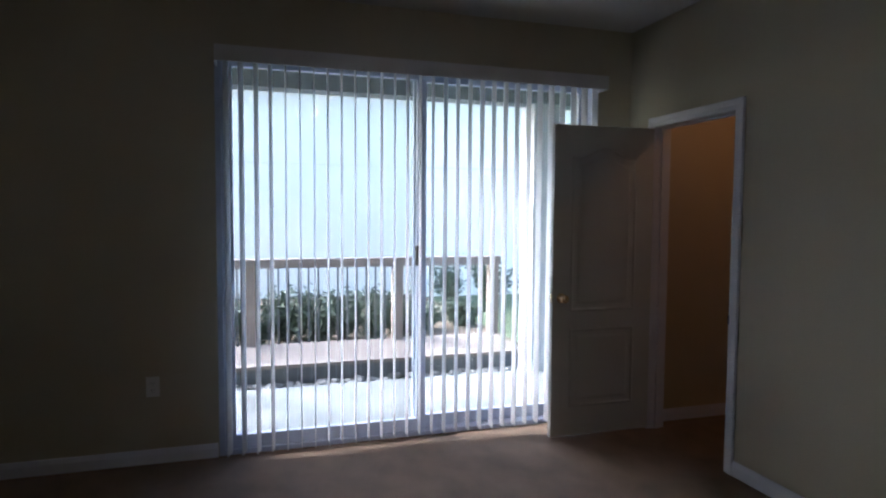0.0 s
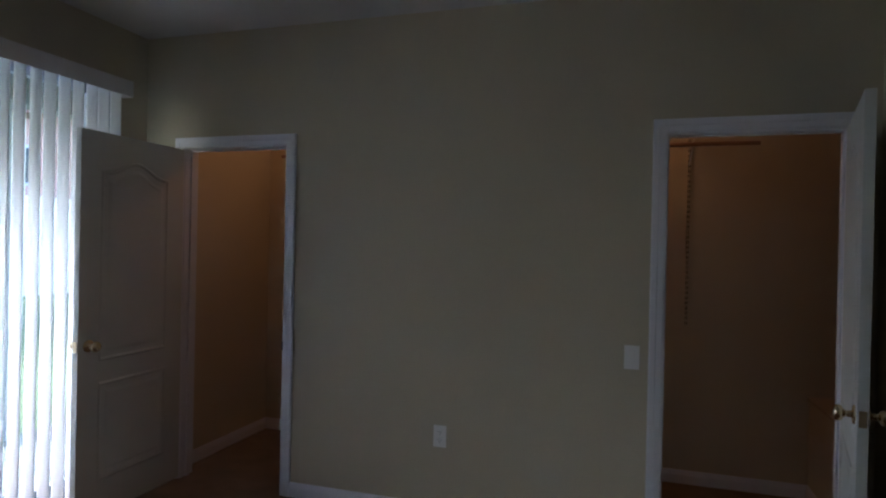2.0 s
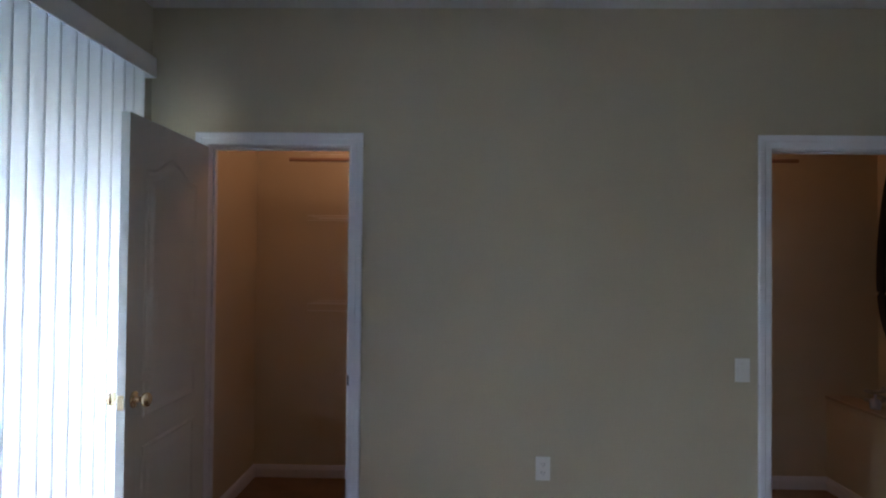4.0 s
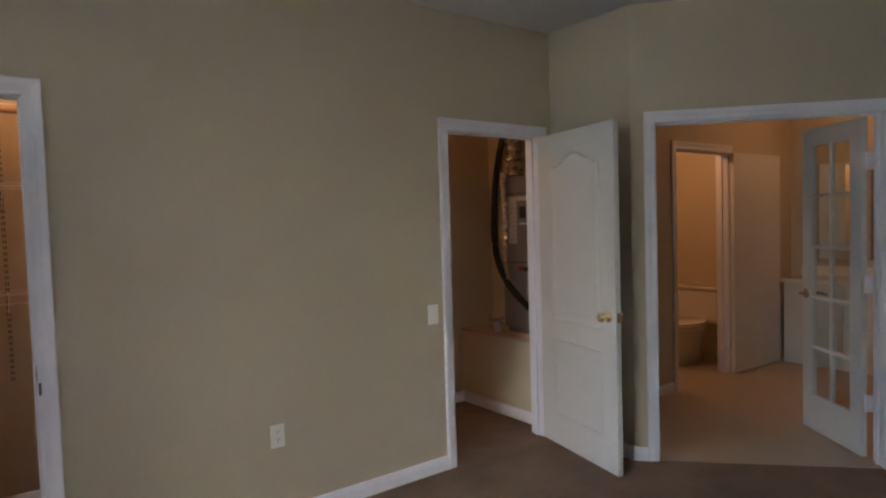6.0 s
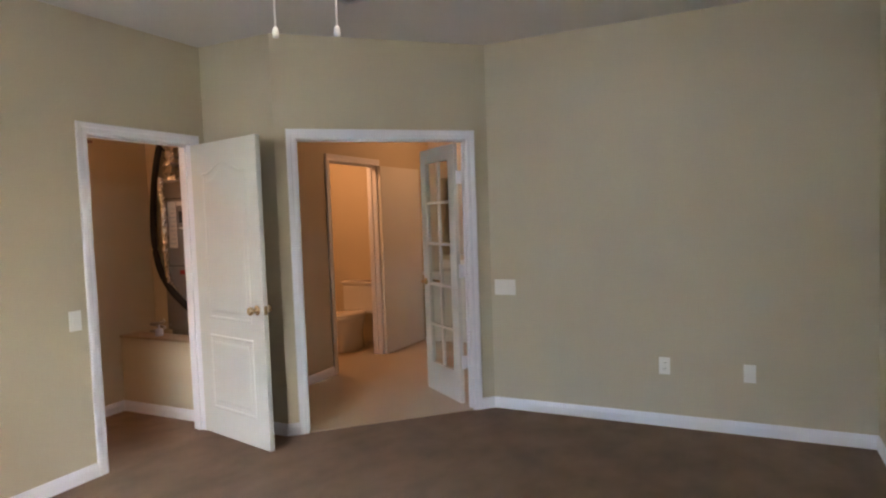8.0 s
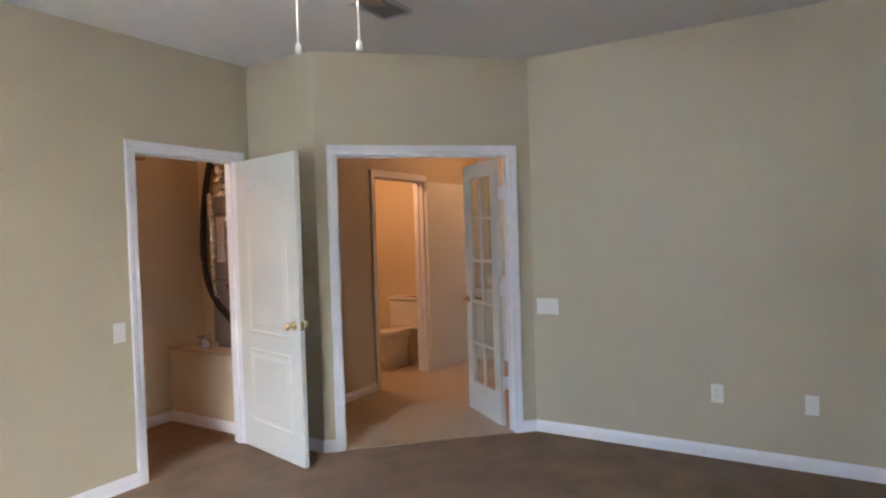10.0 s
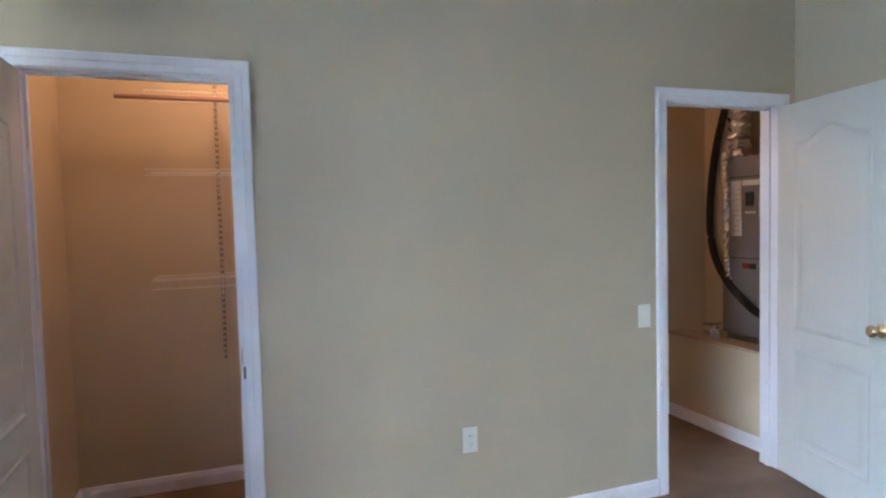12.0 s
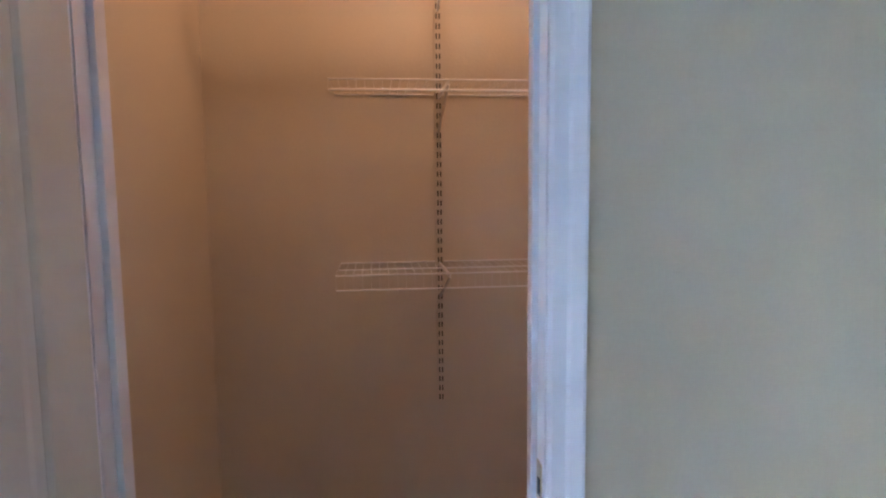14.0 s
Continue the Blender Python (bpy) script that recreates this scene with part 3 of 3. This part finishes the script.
bm = tube(smooth_path([(4.25, 0.66, 2.72), (4.27, 0.72, 2.45), (4.27, 0.781, 2.195), (4.27, 0.863, 1.939), (4.27, 0.914, 1.655), (4.27, 0.928, 1.366), (4.23, 0.837, 1.144), (4.17, 0.655, 0.98),
                       (4.16, 0.495, 0.86), (4.17, 0.40, 0.805), (4.23, 0.33, 0.78)], 8), 0.026, 14)
tagged(part("refrigerant_line", bm, FOAM, smooth=True), "refrigerant line in thick black foam sleeve, hanging in a curve", "pipe")
trap = empty("drain_trap", pose(4.13, 0.30, 0.57), "white plastic drain trap on the platform", "drain pipe")
part("riser", lathe([(0.021, 0.0), (0.021, 0.13), (0.027, 0.13), (0.027, 0.19)], 14), PVC, trap, smooth=True)
part("elbow_pipe", tube([(0, 0, 0.1), (0.0, -0.07, 0.1), (0.0, -0.085, 0.0)], 0.021, 12), PVC, trap)
b = part("shelf_board", box(3.97, 4.145, 0.152, 1.028, 0.597, 0.615, 0.003), PLANK)
tagged(b, "raw wooden board capping the low wall before the air handler", "board")
b = part("pipe_coil", tube(smooth_path([(4.08 + 0.03 * math.cos(a), 0.71 + 0.07 * math.sin(a), 0.626 + 0.007 * i) for i, a in enumerate([k * 0.8 for k in range(16)])], 3), 0.011, 8), TAPE)
tagged(b, "small coil of grey metal line on the board", "pipe")
can = part("float_switch", lathe([(0.028, 0.0), (0.03, 0.012), (0.03, 0.05), (0.02, 0.058), (0.008, 0.06), (0.008, 0.085)], 16, pose(4.05, 0.66, 0.615)), ALU, smooth=True)
tagged(can, "small pale metal drain fitting on the board", "drain fitting")

# ---- bathroom ----
wc = empty("toilet", pose(6.868, 0.53, 0.004, 0, 0, 90), "white porcelain toilet with its lid down", "toilet")
part("tank", box(-0.22, 0.22, 0.02, 0.21, 0.38, 0.715, 0.025), PORC, wc)
part("tank_lid", box(-0.235, 0.235, 0.01, 0.225, 0.717, 0.748, 0.01), PORC, wc)


def egg(bm, cy, ax, ay, z, n=28):
    return [bm.verts.new((ax * math.cos(2 * math.pi * i / n), cy + ay * math.sin(2 * math.pi * i / n), z)) for i in range(n)]


def loft(rows):
    bm = bmesh.new()
    rings = [egg(bm, *r) for r in rows]
    for a, b in zip(rings, rings[1:]):
        for i in range(len(a)):
            j = (i + 1) % len(a)
            bm.faces.new((a[i], a[j], b[j], b[i]))
    bm.faces.new(rings[0][::-1])
    bm.faces.new(rings[-1])
    return bm


part("bowl", loft([(0.40, 0.11, 0.24, 0.0), (0.40, 0.10, 0.22, 0.1), (0.42, 0.12, 0.22, 0.2), (0.45, 0.17, 0.25, 0.32), (0.46, 0.185, 0.27, 0.385)]), PORC, wc, smooth=True)
part("seat", loft([(0.46, 0.19, 0.27, 0.388), (0.46, 0.195, 0.275, 0.398), (0.46, 0.19, 0.27, 0.406)]), PORC, wc, smooth=True)
part("lid", loft([(0.46, 0.188, 0.265, 0.410), (0.46, 0.192, 0.27, 0.420), (0.46, 0.17, 0.25, 0.428)]), PORC, wc, smooth=True)
for nm, p in (("closet_lamp", (0.95, 0.55)), ("utility_lamp", (2.75, 0.6)), ("bathroom_lamp", (5.72, 0.5)), ("hall_lamp", (6.75, -0.95))):
    d = empty("ceiling_lamp", pose(p[0], p[1], H), "lit ceiling lamp with a round white base", "ceiling lamp")
    part("base", lathe([(0.07, -0.03), (0.075, -0.02), (0.075, 0.0)], 24), PLATE, d)

vanity = empty("vanity", pose(7.12, -0.1, 0.004), "white bathroom vanity with a pale countertop against the hall wall", "vanity")
part("cabinet", box(0.02, 0.48, -1.1, 0, 0.0, 0.79, 0.004), DOORW, vanity)
part("countertop", box(-0.02, 0.48, -1.12, 0.02, 0.79, 0.83, 0.006), PORC, vanity)
part("backsplash", box(0.455, 0.478, -1.12, 0.02, 0.83, 0.93, 0.004), PORC, vanity)
mirror = empty("wall_mirror", pose(7.59, -0.65, 1.0), "frameless wall mirror above the vanity backsplash", "mirror")
part("glass", box(-0.006, -0.002, -0.55, 0.53, 0, 0.95, 0.001), mat("mirror_silver", (0.85, 0.86, 0.85), 0.03, 1.0, vary=0.0), mirror)
part("backing", box(-0.002, 0.006, -0.55, 0.53, 0, 0.95), SLOT, mirror)
for y in (-0.55, -0.02):
    d = part("cabinet_door", box(0.0, 0.018, y - 0.50, y, 0.1, 0.76, 0.004), DOORW, vanity)
vent = empty("ceiling_vent", pose(3.62, -1.52, H, 0, 0, 0), "grey slatted metal air vent in the ceiling", "vent")
part("frame", boxes([(-0.16, 0.16, -0.11, -0.085, -0.012, 0), (-0.16, 0.16, 0.085, 0.11, -0.012, 0), (-0.16, -0.135, -0.085, 0.085, -0.012, 0), (0.135, 0.16, -0.085, 0.085, -0.012, 0)]), ALUG, vent)
part("backing", box(-0.135, 0.135, -0.085, 0.085, -0.003, -0.001), STEEL, vent)
for k in range(8):
    part("slat", box(-0.134, 0.134, -0.009, 0.009, -0.001, 0.001), ALUG, vent, "", pose(0, -0.073 + k * 0.021, -0.009, 35, 0, 0))

# ---- ceiling fan ----
fan = empty("ceiling_fan", pose(2.60, -2.02, H), "ceiling fan with dark wooden blades and lit glass lamps", "ceiling fan")
part("canopy", lathe([(0.03, -0.07), (0.06, -0.05), (0.07, 0.0)], 24), ALU, fan, smooth=True)
part("down_rod", lathe([(0.012, -0.11), (0.012, -0.06)], 12), ALU, fan)
part("motor", lathe([(0.05, -0.225), (0.11, -0.21), (0.125, -0.18), (0.12, -0.14), (0.05, -0.11), (0.02, -0.105)], 28), ALU, fan, smooth=True)
part("lamp_fitter", lathe([(0.02, -0.29), (0.045, -0.28), (0.05, -0.25), (0.045, -0.225)], 24), ALU, fan, smooth=True)
part("wooden_finial", lathe([(0.004, -0.345), (0.02, -0.34), (0.028, -0.32), (0.024, -0.295), (0.01, -0.288)], 16), FANW, fan, smooth=True)
for i in range(5):
    ang = 20 + 72 * i
    bm = bmesh.new()
    out = [(0.20, -0.045), (0.24, -0.055), (0.54, -0.068), (0.59, -0.05), (0.60, 0), (0.59, 0.05), (0.54, 0.068), (0.24, 0.055), (0.20, 0.045)]
    lo = [bm.verts.new((x, y, -0.004)) for x, y in out]
    hi = [bm.verts.new((x, y, 0.004)) for x, y in out]
    bm.faces.new(lo[::-1]), bm.faces.new(hi)
    for a in range(len(out)):
        c = (a + 1) % len(out)
        bm.faces.new((lo[a], lo[c], hi[c], hi[a]))
    bl = part("blade", bm, FANW, fan, "", pose(0, 0, -0.195, 0, 0, ang) @ pose(0, 0, 0, 12, 0, 0))
    part("blade_iron", box(0.10, 0.24, -0.015, 0.015, -0.012, -0.005, 0.002), ALU, bl)
for i, ang in enumerate((25, 145, 265)):
    a = radians(ang)
    sh = part("lamp_shade", lathe([(0.022, 0), (0.03, 0.01), (0.04, 0.04), (0.045, 0.065), (0.042, 0.065), (0.02, 0.012)], 20), mat("frosted_shade", (0.8, 0.78, 0.74), 0.3, translucent=0.5) if i == 0 else bpy.data.materials["frosted_shade"], fan, "frosted bell glass shade",
              pose(0.05 * math.cos(a), 0.05 * math.sin(a), -0.255, 0, 0, ang) @ pose(0, 0, 0, 0, 112, 0), True)
    part("bulb", lathe([(0.008, 0.02), (0.016, 0.035), (0.022, 0.055), (0.016, 0.075), (0.004, 0.08)], 14), BULB, sh, "lit warm bulb", smooth=True)
for dx, dy, dz in ((-0.052, 0.10, -0.56), (0.055, -0.10, -0.56)):
    ch = part("pull_chain", tube([(dx * 0.4, dy * 0.4, -0.27), (dx, dy, -0.30), (dx, dy, dz)], 0.0034, 6), PVC, fan, "thin pull chain")
    part("chain_pull", lathe([(0.004, 0.018), (0.010, 0.014), (0.0125, -0.010), (0.011, -0.017), (0.004, -0.022)], 14, pose(dx, dy, dz)), PVC, ch, "white end knob", smooth=True)

# ---- outside ----
g = part("ground", box(-150, 120, -150, 150, -0.4, -0.22), GRASS)
tagged(g, "green lawn around the building", "ground", kind="structure")
patio = part("pavement", box(-1.56, -0.14, -7, 3, -0.3, -0.05, 0.01), CONC)
tagged(patio, "wet pale concrete patio slab", "patio", kind="structure")
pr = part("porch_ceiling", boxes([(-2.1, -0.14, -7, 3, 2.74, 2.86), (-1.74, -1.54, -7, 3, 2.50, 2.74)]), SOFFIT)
tagged(pr, "porch ceiling with an edge beam over the patio, coloured dark for its shade", "porch roof", kind="structure")
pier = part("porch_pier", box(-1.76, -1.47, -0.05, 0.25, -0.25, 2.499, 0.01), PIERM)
tagged(pier, "white square pier carrying the porch beam, its shade in the blue-grey colour", "pier", kind="structure")
strip = empty("gravel_strip", pose(-1.86, -1.5, -0.2), "narrow bed of dark stones along the patio edge", "stone bed")
rng = random.Random(8)
stone_me = []
for k in range(5):
    bm = bmesh.new()
    bmesh.ops.create_icosphere(bm, subdivisions=1, radius=1)
    for v in bm.verts:
        v.co *= rng.uniform(0.8, 1.15)
    stone_me.append(to_mesh("stone", bm, STONE))
for k in range(290):
    s = new("stone", rng.choice(stone_me))
    s.parent = strip
    s.matrix_basis = pose(rng.uniform(-0.25, 0.25), rng.uniform(-2.4, 2.0), rng.uniform(0.0, 0.05), 0, 0, rng.uniform(0, 360)) @ Matrix.Diagonal((rng.uniform(0.03, 0.07), rng.uniform(0.04, 0.09), rng.uniform(0.025, 0.045), 1))
bed = part("ground", box(-8.0, -3.16, -12, 0.6, -0.3, -0.15, 0.03), BARK)
tagged(bed, "brown mulch bed under the shrubs", "garden bed", kind="structure")
deck = empty("deck", pose(-2.65, 0, 0), "low pale timber boardwalk beyond the patio", "deck")
for k in range(7):
    part("plank", box(-0.49 + k * 0.142, -0.355 + k * 0.142, -4.5, 0.22, -0.035, 0.0, 0.003), TIMBER, deck)
part("joist", boxes([(-0.48, -0.44, -4.5, 0.2, -0.2, -0.036), (0.44, 0.48, -4.5, 0.2, -0.2, -0.036)]), SLATE, deck)
rail = empty("deck_railing", pose(-3.1, 0, 0), "pale timber railing with square posts along the boardwalk", "railing")
for y in (-4.3, -2.62, -0.99, 0.2):
    part("post", box(-0.05, 0.05, y - 0.06, y + 0.06, 0.0, 0.85, 0.004), TIMBER, rail)
part("top_rail", box(-0.07, 0.07, -4.45, 0.28, 0.85, 0.95, 0.006), TIMBER, rail)
for k in range(34):
    y = -4.16 + k * 0.108
    if abs(y + 2.62) > 0.07 and abs(y + 0.99) > 0.07 and y < 0.13:
        part("baluster", box(-0.009, 0.009, y - 0.009, y + 0.009, 0.0, 0.85), SLATE, rail, "dark thin metal baluster")
house = empty("house", pose(-8, 0, -0.22), "white sided neighbouring house wall close beyond the garden", "house")
part("wall", box(-6, 0, -3.2, 5.5, 0, 4.0), STUCCO, house)
part("roof", boxes([(-6.3, 0.25, -3.4, 5.8, 4.0, 4.15)]), ROOF, house)
part("siding_line", box(0.0, 0.008, -3.2, 5.5, 2.585, 2.597), mat("shadow_joint", (0.5, 0.5, 0.5), 0.7), house)
house2 = empty("house", pose(-14, 11, -0.22), "pink stuccoed house farther off with dark windows", "house")
part("wall", box(-5, 0, -2.6, 9, 0, 5.6), PINK, house2)
part("lower_wall", box(0, 0.3, -2.6, 9, 0, 2.9), STUCCO, house2)
for k in range(4):
    w = part("window", box(0.0, 0.02, -1.8 + k * 2.6, -0.6 + k * 2.6, 3.2, 4.4), ALU, house2)
    part("window_pane", box(0.02, 0.03, -1.7 + k * 2.6, -0.7 + k * 2.6, 3.3, 4.3), DARKGL, w)
bm = bmesh.new()
q = [bm.verts.new(p) for p in ((0.6, -3.2, 5.6), (0.6, 9.6, 5.6), (-2.5, 9.6, 7.4), (-2.5, -3.2, 7.4), (-5.6, -3.2, 5.6), (-5.6, 9.6, 5.6))]
bm.faces.new((q[0], q[1], q[2], q[3])), bm.faces.new((q[3], q[2], q[5], q[4])), bm.faces.new((q[0], q[3], q[4])), bm.faces.new((q[1], q[5], q[2])), bm.faces.new((q[0], q[4], q[5], q[1]))
part("roof", bm, ROOF, house2)


orn = empty("garden_ornament", pose(-2.7, 0.45, -0.22), "pale wire spiral ornament on a thin garden stake", "garden ornament")
part("stake", tube([(0, 0, 0), (0, 0, 1.5)], 0.006, 6), WIRE, orn)
for k in range(5):
    ring = [(0.055 * math.cos(2 * math.pi * i / 16), 0.055 * math.sin(2 * math.pi * i / 16), 0.95 + k * 0.12 + 0.03 * math.cos(2 * math.pi * i / 16)) for i in range(17)]
    part("ring", tube(ring, 0.008, 6), STEEL, orn)


tr = empty("trellis", pose(-4.5, 0.86, -0.22), "low grey metal garden rail on thin posts beside the shrubs", "garden rail")
for y in (0.02, 0.25, 0.50):
    part("post", box(-0.008, 0.008, y - 0.008, y + 0.008, 0, 0.66), SLATE, tr)
part("top_rail", box(-0.012, 0.012, 0.0, 0.53, 0.66, 0.68), SLATE, tr)


def shrub(x, y, r, h, seed):
    rng = random.Random(seed)
    s = empty("shrub", pose(x, y, -0.22), "low green garden shrub behind the timber railing", "shrub", group="shrubs of the garden")
    stems = bmesh.new()
    leaves = bmesh.new()
    for _ in range(22):
        a, d = rng.uniform(0, 6.28), rng.uniform(0.2, 1)
        tip = Vector((r * d * math.cos(a), r * d * math.sin(a), h * rng.uniform(0.5, 1.05)))
        mid = tip * 0.5 + Vector((0, 0, h * 0.1))
        add_tube(stems, [(0, 0, 0), mid, tip], [0.008, 0.005, 0.002], 5)
        for _ in range(60):
            t = rng.uniform(0.25, 1.05)
            c = mid * (2 * t) if t < 0.5 else mid.lerp(tip, 2 * t - 1)
            c = c + Vector([rng.gauss(0, 0.05) for _ in range(3)])
            u = Vector([rng.gauss(0, 1) for _ in range(3)]).normalized() * rng.uniform(0.03, 0.06)
            w = u.cross(Vector([rng.gauss(0, 1) for _ in range(3)])).normalized() * 0.016
            leaves.faces.new([leaves.verts.new(p) for p in (c - u, c + w, c + u, c - w)])
    part("stems", stems, BARK, s)
    tagged(part("leaves", leaves, LEAF, s), kind="stuff")
    return s


SHRUBS = [(-3.75 - 0.25 * (k % 2), -4.0 + 0.36 * k, 0.42, 0.54 + 0.06 * (k * 7 % 3)) for k in range(10)]
SHRUBS += [(-4.3, -0.35, 0.26, 0.36), (-4.5, 0.3, 0.3, 0.40), (-6.6, 1.5, 0.5, 0.8), (-6.4, 2.4, 0.45, 0.75), (-7.0, 0.9, 0.4, 0.7)]
for k, (x, y, r, h) in enumerate(SHRUBS):
    shrub(x, y, r, h, 20 + k)
